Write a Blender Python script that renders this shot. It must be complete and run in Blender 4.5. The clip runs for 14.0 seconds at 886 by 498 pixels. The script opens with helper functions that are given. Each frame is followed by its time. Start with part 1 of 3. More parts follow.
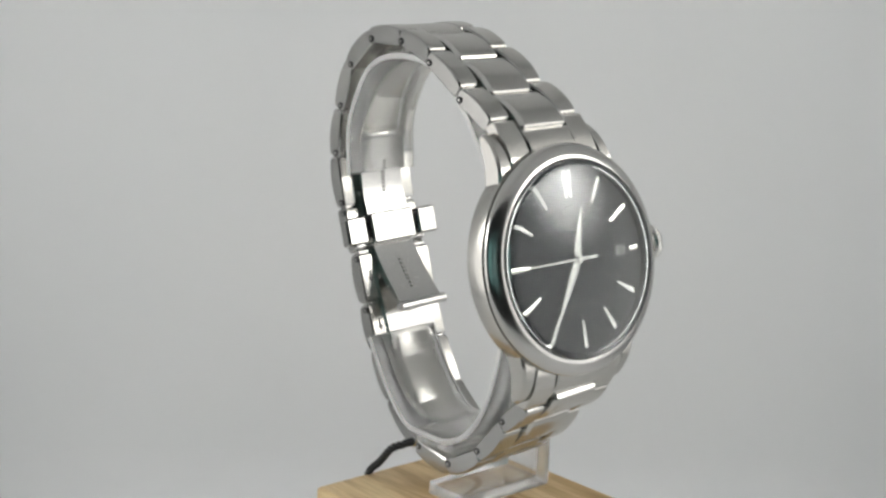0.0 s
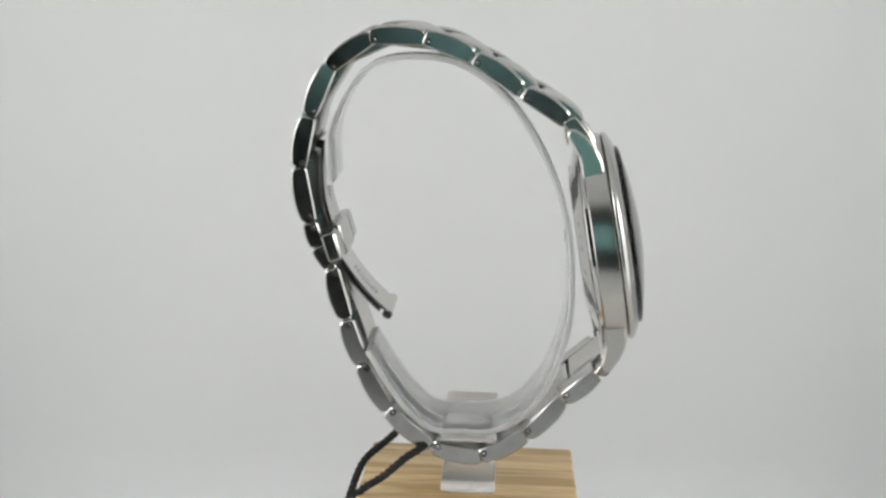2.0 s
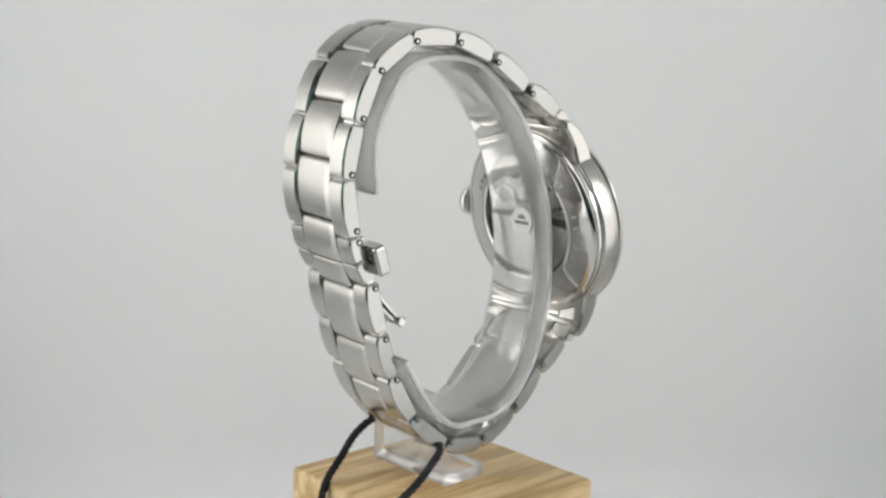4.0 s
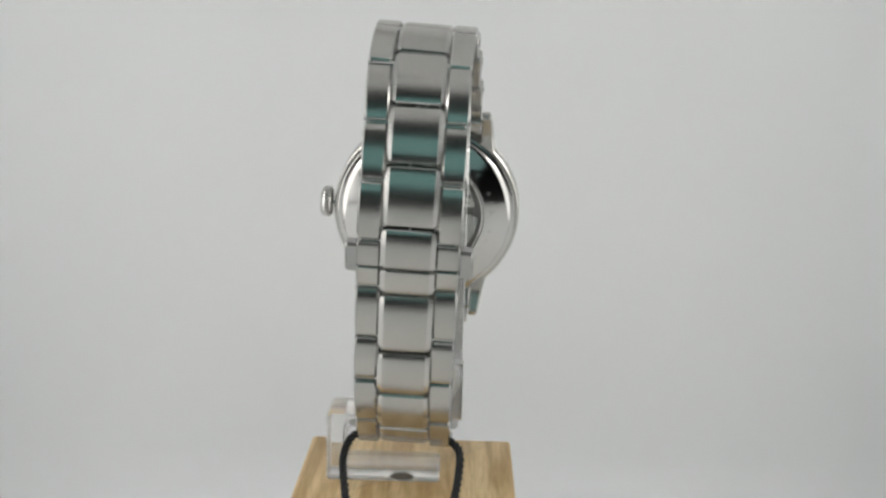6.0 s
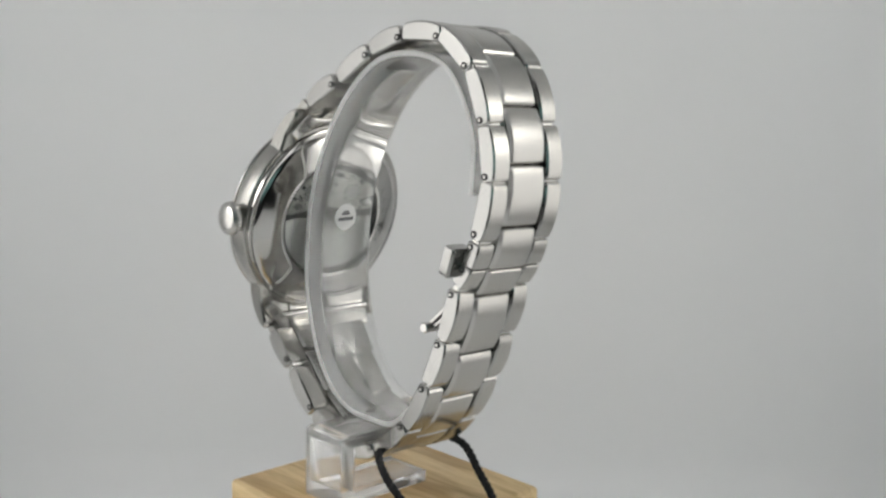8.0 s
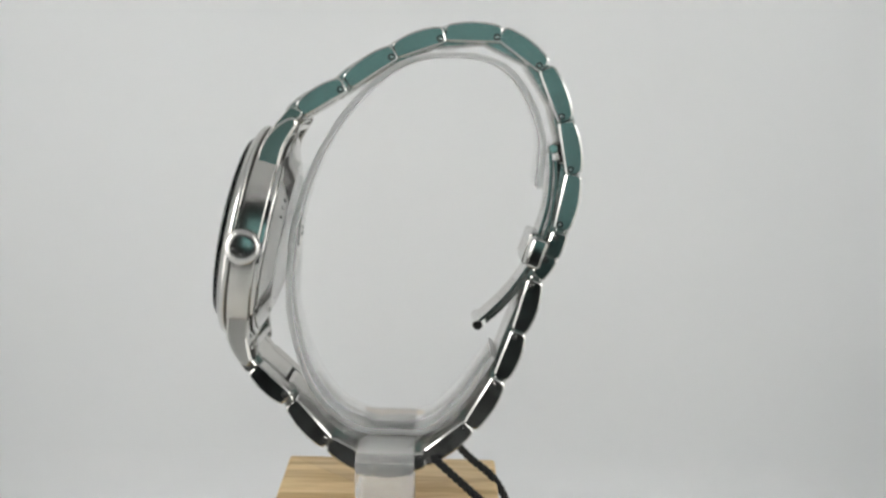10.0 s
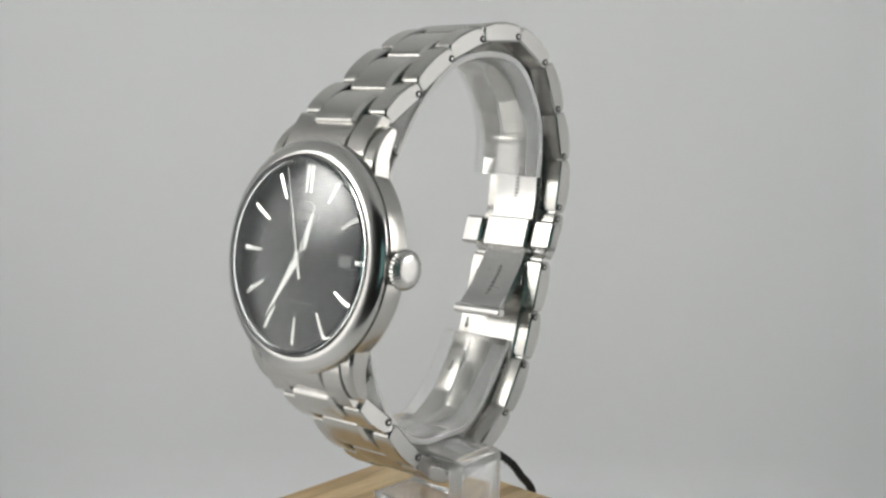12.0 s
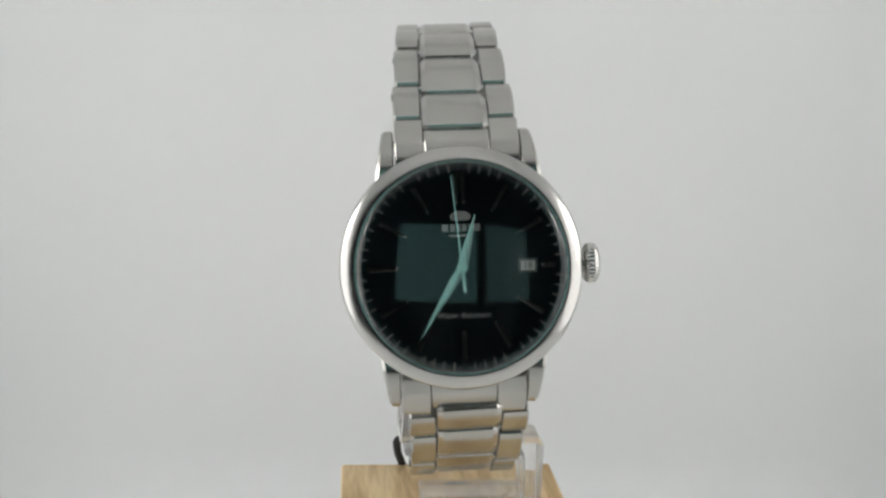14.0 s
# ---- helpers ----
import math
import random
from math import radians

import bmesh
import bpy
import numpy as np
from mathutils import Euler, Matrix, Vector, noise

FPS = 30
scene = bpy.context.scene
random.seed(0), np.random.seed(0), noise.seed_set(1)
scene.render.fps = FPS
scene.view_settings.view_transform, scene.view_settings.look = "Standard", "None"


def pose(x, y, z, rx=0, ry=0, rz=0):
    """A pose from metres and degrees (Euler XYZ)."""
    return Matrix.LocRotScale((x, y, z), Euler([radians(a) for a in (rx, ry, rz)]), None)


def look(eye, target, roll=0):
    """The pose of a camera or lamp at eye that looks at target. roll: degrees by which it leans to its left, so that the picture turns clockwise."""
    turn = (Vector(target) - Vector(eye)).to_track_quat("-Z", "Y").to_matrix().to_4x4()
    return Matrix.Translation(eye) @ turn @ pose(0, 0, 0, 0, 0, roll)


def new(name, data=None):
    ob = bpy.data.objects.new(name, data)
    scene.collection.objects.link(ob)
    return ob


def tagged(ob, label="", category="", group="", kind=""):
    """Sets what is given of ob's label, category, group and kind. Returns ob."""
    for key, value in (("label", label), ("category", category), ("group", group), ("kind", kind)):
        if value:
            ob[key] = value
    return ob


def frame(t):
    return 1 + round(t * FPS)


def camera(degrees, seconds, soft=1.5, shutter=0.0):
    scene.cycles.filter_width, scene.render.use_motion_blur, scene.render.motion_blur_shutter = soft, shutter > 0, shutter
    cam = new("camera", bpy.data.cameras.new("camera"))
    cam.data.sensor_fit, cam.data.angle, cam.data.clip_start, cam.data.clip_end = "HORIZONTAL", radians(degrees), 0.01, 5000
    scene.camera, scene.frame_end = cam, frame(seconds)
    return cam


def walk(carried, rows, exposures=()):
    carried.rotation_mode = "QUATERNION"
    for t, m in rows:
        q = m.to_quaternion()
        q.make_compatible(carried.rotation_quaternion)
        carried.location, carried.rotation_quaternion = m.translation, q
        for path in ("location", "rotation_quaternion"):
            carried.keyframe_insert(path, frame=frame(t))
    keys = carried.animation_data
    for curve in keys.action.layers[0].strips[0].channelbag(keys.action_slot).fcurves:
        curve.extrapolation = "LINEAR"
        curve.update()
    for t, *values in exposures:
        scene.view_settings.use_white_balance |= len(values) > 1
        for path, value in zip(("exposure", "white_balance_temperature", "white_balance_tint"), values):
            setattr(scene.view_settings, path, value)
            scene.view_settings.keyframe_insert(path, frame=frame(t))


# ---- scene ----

# A wristwatch on a clear stand turns once round on a turntable inside a small white light tent.
K = 0.00095          # metres to one unit of the plan
TOP = 0.160          # height of the plan's zero, which is the lens
RATE = 23.122        # degrees a second of the turntable

# ---- camera ----
cam = camera(39.53, 14.0, soft=2.6)
EYE = Vector((0, -250 * K, TOP))
AIM = EYE + Vector((math.sin(radians(0.458)) * math.cos(radians(10.482)),
                    math.cos(radians(0.458)) * math.cos(radians(10.482)), -math.sin(radians(10.482))))
walk(cam, [(0.0, look(EYE, AIM, 1.322)), (14.0, look(EYE, AIM, 1.322))],
     exposures=[(0.0, -0.3), (0.5, -0.62), (1.0, -0.26), (1.5, -0.09), (2.0, -0.05), (2.5, 0.0), (3.5, 0.0), (6.0, -0.15), (6.5, -0.06), (7.0, -0.03), (7.5, -0.12), (8.0, -0.37), (10.5, 0.0), (11.5, -0.05), (12.0, -0.34), (12.5, -0.3), (13.0, -0.55), (13.5, -0.19), (14.0, -0.07)])

# ---- light ----
world = bpy.data.worlds.new("room_dusk")
scene.world = world
world.use_nodes = True
world.node_tree.nodes["Background"].inputs[0].default_value = (0.5, 0.55, 0.6, 1)
world.node_tree.nodes["Background"].inputs[1].default_value = 0.03
# no lamps: each cloth side's own emission stands for an LED lamp behind it (see side_glow)


# ---- materials ----
def material(name):
    m = bpy.data.materials.new(name)
    m.use_nodes = True
    return m, m.node_tree.nodes, m.node_tree.links, m.node_tree.nodes["Principled BSDF"]


def noise_ramp(nodes, links, scale, stretch, lo, hi, detail=4, coords="Object"):
    tc = nodes.new("ShaderNodeTexCoord")
    mp = nodes.new("ShaderNodeMapping")
    mp.inputs["Scale"].default_value = stretch
    tx = nodes.new("ShaderNodeTexNoise")
    tx.inputs["Scale"].default_value, tx.inputs["Detail"].default_value = scale, detail
    rp = nodes.new("ShaderNodeValToRGB")
    rp.color_ramp.elements[0].position, rp.color_ramp.elements[1].position = 0.3, 0.7
    rp.color_ramp.elements[0].color, rp.color_ramp.elements[1].color = (*lo, 1), (*hi, 1)
    links.new(tc.outputs[coords], mp.inputs["Vector"])
    links.new(mp.outputs["Vector"], tx.inputs["Vector"])
    links.new(tx.outputs["Fac"], rp.inputs["Fac"])
    return rp, tx


def steel(name, rough_lo, rough_hi, scale, stretch, base=(0.55, 0.54, 0.515), bump=0.0):
    m, n, l, b = material(name)
    b.inputs["Metallic"].default_value = 1.0
    b.inputs["Base Color"].default_value = (*base, 1)
    rp, tx = noise_ramp(n, l, scale, stretch, (rough_lo,) * 3, (rough_hi,) * 3)
    l.new(rp.outputs["Color"], b.inputs["Roughness"])
    if bump:
        bp = n.new("ShaderNodeBump")
        bp.inputs["Strength"].default_value, bp.inputs["Distance"].default_value = bump, 0.00002
        l.new(tx.outputs["Fac"], bp.inputs["Height"])
        l.new(bp.outputs["Normal"], b.inputs["Normal"])
    return m


BRUSHED = steel("brushed_steel", 0.225, 0.265, 2600, (8, 0.6, 0.6), (0.53, 0.518, 0.49))
POLISHED = steel("polished_steel", 0.06, 0.12, 300, (1, 1, 1), (0.62, 0.61, 0.59))
LINK_SIDE = steel("link_side_polish", 0.13, 0.24, 400, (1, 1, 1), (0.46, 0.455, 0.44))
BEZEL = steel("fine_polished_steel", 0.15, 0.22, 500, (1, 1, 1), (0.58, 0.57, 0.55))
SATIN = steel("satin_steel", 0.18, 0.28, 700, (1, 1, 6), (0.62, 0.61, 0.59), bump=0.1)
MOVEMENT = steel("movement_bridge", 0.22, 0.42, 900, (1, 1, 1), (0.66, 0.65, 0.62), bump=0.3)
MAINPLATE = steel("movement_plate", 0.3, 0.5, 900, (1, 1, 1), (0.2, 0.196, 0.185), bump=0.3)


def plain(name, colour, rough, metal=0.0):
    m, n, l, b = material(name)
    b.inputs["Base Color"].default_value = (*colour, 1)
    b.inputs["Roughness"].default_value, b.inputs["Metallic"].default_value = rough, metal
    return m


DARK = plain("dark_matte_and_hole_shade", (0.02, 0.02, 0.02), 0.6)
PRINT = plain("silver_print", (0.2, 0.2, 0.195), 0.4)
WHITE_DISC = plain("date_paper", (0.3, 0.3, 0.29), 0.5)
MARK = plain("grey_moulding", (0.16, 0.15, 0.14), 0.4)
PAPER = plain("white_paper", (0.82, 0.82, 0.81), 0.5)
INK = plain("ink", (0.06, 0.06, 0.07), 0.6)


def clear(name, colour, rough, ior):
    m, n, l, b = material(name)
    b.inputs["Base Color"].default_value = (*colour, 1)
    b.inputs["Transmission Weight"].default_value = 1.0
    b.inputs["Roughness"].default_value, b.inputs["IOR"].default_value = rough, ior
    return m


CRYSTAL = clear("mineral_crystal", (0.98, 1.0, 0.99), 0.01, 1.45)
CRYSTAL.node_tree.nodes["Principled BSDF"].inputs["Specular IOR Level"].default_value = 0.22
ACRYLIC = clear("clear_acrylic", (0.97, 0.97, 0.965), 0.04, 1.45)
ACRYLIC.node_tree.nodes["Principled BSDF"].inputs["Transmission Weight"].default_value = 0.9
ACRYLIC_BASE = clear("scuffed_acrylic", (0.96, 0.96, 0.955), 0.07, 1.45)
ACRYLIC_BASE.node_tree.nodes["Principled BSDF"].inputs["Transmission Weight"].default_value = 0.84
FROSTED = clear("sawn_acrylic_edge", (0.95, 0.95, 0.945), 0.35, 1.45)
FROSTED.node_tree.nodes["Principled BSDF"].inputs["Transmission Weight"].default_value = 0.5


def dial_black():
    m, n, l, b = material("dial_sunray")
    rp, tx = noise_ramp(n, l, 9000, (1, 1, 1), (0.0042, 0.0068, 0.0092), (0.0052, 0.0081, 0.0107))
    l.new(rp.outputs["Color"], b.inputs["Base Color"])
    b.inputs["Roughness"].default_value = 0.47
    b.inputs["Metallic"].default_value = 0.9
    b.inputs["Anisotropic"].default_value = 0.55
    b.inputs["Anisotropic Rotation"].default_value = 0.25
    tg = n.new("ShaderNodeTangent")
    tg.direction_type, tg.axis = "RADIAL", "Z"
    l.new(tg.outputs["Tangent"], b.inputs["Tangent"])
    return m


DIAL = dial_black()
REHAUT = plain("dark_rehaut", (0.02, 0.024, 0.026), 0.35)


def tent_white(name, lo, hi, scale):
    m, n, l, b = material(name)
    rp, tx = noise_ramp(n, l, scale, (1, 1, 1), lo, hi)
    l.new(rp.outputs["Color"], b.inputs["Base Color"])
    b.inputs["Roughness"].default_value = 0.8
    bp = n.new("ShaderNodeBump")
    bp.inputs["Strength"].default_value, bp.inputs["Distance"].default_value = 0.05, 0.001
    l.new(tx.outputs["Fac"], bp.inputs["Height"])
    l.new(bp.outputs["Normal"], b.inputs["Normal"])
    return m


TENT = tent_white("tent_cloth", (0.82, 0.83, 0.84), (0.85, 0.855, 0.86), 6)
TURN = tent_white("turntable_plastic", (0.82, 0.82, 0.81), (0.84, 0.84, 0.83), 20)
ROOM = tent_white("room_paint", (0.05, 0.05, 0.052), (0.07, 0.07, 0.07), 2)


def oak():
    m, n, l, b = material("pale_oak")
    tc = n.new("ShaderNodeTexCoord")
    mp = n.new("ShaderNodeMapping")
    mp.inputs["Scale"].default_value = (1, 0.09, 1)
    mp.inputs["Rotation"].default_value = (0.05, 0.12, 0.03)
    l.new(tc.outputs["Object"], mp.inputs["Vector"])
    broad = n.new("ShaderNodeTexNoise")
    broad.inputs["Scale"].default_value, broad.inputs["Detail"].default_value = 170, 2
    broad.inputs["Distortion"].default_value = 0.6
    fine = n.new("ShaderNodeTexNoise")
    fine.inputs["Scale"].default_value, fine.inputs["Detail"].default_value = 1500, 5
    l.new(mp.outputs["Vector"], broad.inputs["Vector"])
    l.new(mp.outputs["Vector"], fine.inputs["Vector"])
    r1 = n.new("ShaderNodeValToRGB")
    e = r1.color_ramp.elements
    e[0].position, e[0].color = 0.40, (0.52, 0.355, 0.165, 1)
    e[1].position, e[1].color = 0.50, (0.72, 0.54, 0.29, 1)
    x = e.new(0.66)
    x.color = (0.79, 0.62, 0.36, 1)
    r2 = n.new("ShaderNodeValToRGB")
    r2.color_ramp.elements[0].position, r2.color_ramp.elements[1].position = 0.35, 0.6
    r2.color_ramp.elements[0].color, r2.color_ramp.elements[1].color = (0.80, 0.76, 0.70, 1), (1, 1, 1, 1)
    mix = n.new("ShaderNodeMix")
    mix.data_type, mix.blend_type = "RGBA", "MULTIPLY"
    mix.inputs[0].default_value = 0.8
    l.new(broad.outputs["Fac"], r1.inputs["Fac"])
    l.new(fine.outputs["Fac"], r2.inputs["Fac"])
    l.new(r1.outputs["Color"], mix.inputs[6])
    l.new(r2.outputs["Color"], mix.inputs[7])
    l.new(mix.outputs[2], b.inputs["Base Color"])
    b.inputs["Roughness"].default_value = 0.55
    bp = n.new("ShaderNodeBump")
    bp.inputs["Strength"].default_value, bp.inputs["Distance"].default_value = 0.3, 0.00015
    l.new(fine.outputs["Fac"], bp.inputs["Height"])
    l.new(bp.outputs["Normal"], b.inputs["Normal"])
    return m


OAK = oak()


def cord_black():
    m, n, l, b = material("black_cord")
    rp, tx = noise_ramp(n, l, 3000, (1, 1, 1), (0.006, 0.006, 0.007), (0.03, 0.03, 0.032))
    l.new(rp.outputs["Color"], b.inputs["Base Color"])
    b.inputs["Roughness"].default_value = 0.85
    return m


CORD = cord_black()


def screen_glow(name, strength):
    m, n, l, b = material(name)
    b.inputs["Base Color"].default_value = (0.02, 0.04, 0.04, 1)
    b.inputs["Emission Color"].default_value = (0.26, 0.52, 0.50, 1)
    b.inputs["Emission Strength"].default_value = strength
    b.inputs["Roughness"].default_value = 0.2
    return m


SCREEN, SCREEN_DIM = screen_glow("teal_screen", 0.68), screen_glow("dim_teal_screen", 0.4)


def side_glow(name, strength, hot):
    """White cloth whose emission paints light from behind: brightest at the middle of the panel, fading to its hem."""
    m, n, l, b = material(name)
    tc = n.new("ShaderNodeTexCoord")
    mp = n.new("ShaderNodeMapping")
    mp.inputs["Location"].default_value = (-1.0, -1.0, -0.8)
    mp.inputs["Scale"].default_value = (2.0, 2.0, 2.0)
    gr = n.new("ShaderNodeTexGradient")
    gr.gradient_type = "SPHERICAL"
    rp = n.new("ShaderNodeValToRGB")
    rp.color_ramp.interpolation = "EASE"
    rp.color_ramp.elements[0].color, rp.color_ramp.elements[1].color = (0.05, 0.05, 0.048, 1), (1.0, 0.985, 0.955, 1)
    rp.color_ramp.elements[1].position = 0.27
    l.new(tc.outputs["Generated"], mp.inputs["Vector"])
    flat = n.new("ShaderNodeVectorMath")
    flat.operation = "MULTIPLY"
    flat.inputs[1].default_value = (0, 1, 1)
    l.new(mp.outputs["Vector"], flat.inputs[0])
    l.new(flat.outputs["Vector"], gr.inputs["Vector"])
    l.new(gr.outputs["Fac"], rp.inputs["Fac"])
    # a lamp's hot spot painted into the emission; it dies away over ten centimetres
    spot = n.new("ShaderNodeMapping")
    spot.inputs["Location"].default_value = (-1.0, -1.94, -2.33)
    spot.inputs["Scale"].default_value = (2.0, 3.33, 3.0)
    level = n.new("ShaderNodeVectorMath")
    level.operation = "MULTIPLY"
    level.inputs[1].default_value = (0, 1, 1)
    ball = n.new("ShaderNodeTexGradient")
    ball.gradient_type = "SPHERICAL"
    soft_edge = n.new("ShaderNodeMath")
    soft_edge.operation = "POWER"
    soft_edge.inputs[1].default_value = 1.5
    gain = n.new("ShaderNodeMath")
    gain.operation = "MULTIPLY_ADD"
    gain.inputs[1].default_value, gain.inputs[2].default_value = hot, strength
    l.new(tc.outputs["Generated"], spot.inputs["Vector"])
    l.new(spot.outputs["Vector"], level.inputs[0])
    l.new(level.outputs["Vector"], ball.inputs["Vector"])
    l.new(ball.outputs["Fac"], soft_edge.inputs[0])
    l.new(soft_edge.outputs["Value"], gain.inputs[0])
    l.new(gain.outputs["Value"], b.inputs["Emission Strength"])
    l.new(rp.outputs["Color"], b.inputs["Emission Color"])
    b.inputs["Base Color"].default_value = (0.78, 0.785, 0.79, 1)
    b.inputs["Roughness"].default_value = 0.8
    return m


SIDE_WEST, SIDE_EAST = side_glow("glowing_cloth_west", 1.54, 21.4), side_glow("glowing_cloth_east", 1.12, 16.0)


# ---- mesh helpers ----
def thing(name, z, label, category, **more):
    ob = new(name)
    ob.location = (0, 0, z)
    ob.empty_display_size = 0.01
    return tagged(ob, label, category, **more)


def finish(bm, name, mats, smooth=True, angle=35):
    bmesh.ops.recalc_face_normals(bm, faces=bm.faces)
    me = bpy.data.meshes.new(name)
    if smooth:
        for f in bm.faces:
            f.smooth = True
        for e in bm.edges:
            if len(e.link_faces) == 2 and e.calc_face_angle(0) > radians(angle):
                e.smooth = False
    bm.to_mesh(me)
    bm.free()
    for m in mats if isinstance(mats, (list, tuple)) else [mats]:
        me.materials.append(m)
    return me


def part(name, bm, mats, parent, label="", drop=None, angle=35):
    """One mesh under a thing or a part; its bmesh is in plan space, and drop brings it into the parent's space."""
    if drop is not None:
        bm.transform(drop)
    ob = new(name, finish(bm, name, mats, angle=angle))
    ob.parent = parent
    return tagged(ob, label) if label else ob


def plan(x, y, z):
    return Vector((x * K, y * K, z * K + TOP))


def lathe(profile, segs=96, closed=False):
    """A turned shape about local Z from (radius, height) pairs."""
    bm = bmesh.new()
    rings = []
    for r, h in profile:
        if r < 1e-9:
            rings.append([bm.verts.new((0, 0, h))])
        else:
            rings.append([bm.verts.new((r * math.cos(2 * math.pi * i / segs), r * math.sin(2 * math.pi * i / segs), h)) for i in range(segs)])
    pairs = list(zip(rings, rings[1:])) + ([(rings[-1], rings[0])] if closed else [])
    for a, b in pairs:
        for i in range(segs):
            j = (i + 1) % segs
            if len(a) == 1 and len(b) > 1:
                bm.faces.new((a[0], b[i], b[j]))
            elif len(b) == 1 and len(a) > 1:
                bm.faces.new((a[i], b[0], a[j]))
            elif len(a) > 1:
                bm.faces.new((a[i], b[i], b[j], a[j]))
    return bm


def rounded(points, radii, steps=4):
    """A closed polygon with its corners rounded."""
    out = []
    n = len(points)
    for i, p in enumerate(points):
        p = Vector(p)
        a, b = Vector(points[i - 1]) - p, Vector(points[(i + 1) % n]) - p
        r = radii[i] if isinstance(radii, (list, tuple)) else radii
        r = min(r, a.length * 0.48, b.length * 0.48)
        if r <= 0:
            out.append(p)
            continue
        s, e = p + a.normalized() * r, p + b.normalized() * r
        for k in range(steps + 1):
            t = k / steps
            out.append(s * (1 - t) ** 2 + p * 2 * t * (1 - t) + e * t * t)
    return out


def slab(outline, heights, insets, top_mats=None):
    """A closed outline (2D points) stacked along local Z at heights, each shrunk towards its middle by inset."""
    bm = bmesh.new()
    mid = sum(outline, Vector((0, 0))) / len(outline)
    rings = []
    for h, d in zip(heights, insets):
        ring = []
        for i, p in enumerate(outline):
            q, r = outline[i - 1], outline[(i + 1) % len(outline)]
            t = (r - q)
            nrm = Vector((-t.y, t.x))
            nrm = nrm.normalized() if nrm.length > 0 else Vector((0, 0))
            if nrm.dot(mid - p) < 0:
                nrm = -nrm
            c = p + nrm * d
            ring.append(bm.verts.new((c.x, c.y, h)))
        rings.append(ring)
    n = len(outline)
    for a, b in zip(rings, rings[1:]):
        for i in range(n):
            j = (i + 1) % n
            bm.faces.new((a[i], a[j], b[j], b[i]))
    bm.faces.new(rings[0][::-1])
    bm.faces.new(rings[-1])
    return bm


def box(sx, sy, sz, bevel):
    out = rounded([(-sx / 2, -sy / 2), (sx / 2, -sy / 2), (sx / 2, sy / 2), (-sx / 2, sy / 2)], bevel * 1.5, 3)
    return slab(out, [-sz / 2, -sz / 2 + bevel, sz / 2 - bevel, sz / 2], [bevel, 0, 0, bevel])


def rod(r, length, segs=20, bevel=0.0):
    b = bevel or r * 0.2
    return lathe([(0, -length / 2), (r - b, -length / 2), (r, -length / 2 + b), (r, length / 2 - b), (r - b, length / 2), (0, length / 2)], segs)


def joined(*parts):
    bm = bmesh.new()
    for p in parts:
        me = bpy.data.meshes.new("tmp")
        p.to_mesh(me)
        p.free()
        bm.from_mesh(me)
        bpy.data.meshes.remove(me)
    return bm


def axes(origin, x, y, z):
    m = Matrix.Identity(4)
    for i, v in enumerate((x, y, z)):
        m.col[i][:3] = v[:]
    m.col[3][:3] = origin[:]
    return m


def spline(points, steps=8):
    """Catmull-Rom through the points."""
    pts = [Vector(p) for p in points]
    pts = [pts[0] * 2 - pts[1]] + pts + [pts[-1] * 2 - pts[-2]]
    out = []
    for i in range(1, len(pts) - 2):
        a, b, c, d = pts[i - 1:i + 3]
        for k in range(steps):
            t = k / steps
            out.append(0.5 * ((2 * b) + (c - a) * t + (2 * a - 5 * b + 4 * c - d) * t * t + (3 * b - a - 3 * c + d) * t ** 3))
    out.append(pts[-2])
    return out


def lettering(words, size, depth, slant=0.0):
    """The words as a bmesh, centred on the origin in XY."""
    data = bpy.data.curves.new("words", "FONT")
    data.body, data.size, data.extrude, data.align_x, data.align_y = words, size, depth, "CENTER", "CENTER"
    data.resolution_u, data.shear = 2, slant
    ob = new("words", data)
    bpy.context.view_layer.update()
    me = bpy.data.meshes.new_from_object(ob.evaluated_get(bpy.context.evaluated_depsgraph_get()))
    bm = bmesh.new()
    bm.from_mesh(me)
    bpy.data.objects.remove(ob)
    bpy.data.meshes.remove(me)
    return bm


# ---- the tent ----
def wall(name, x0, x1, y0, y1, z0, z1, mat, label, kind="structure"):
    bm = bmesh.new()
    bmesh.ops.create_cube(bm, size=1, matrix=Matrix.LocRotScale(((x0 + x1) / 2, (y0 + y1) / 2, (z0 + z1) / 2), None, (x1 - x0, y1 - y0, z1 - z0)))
    ob = new(name, finish(bm, name, mat, smooth=False))
    return tagged(ob, label, "wall", kind=kind)


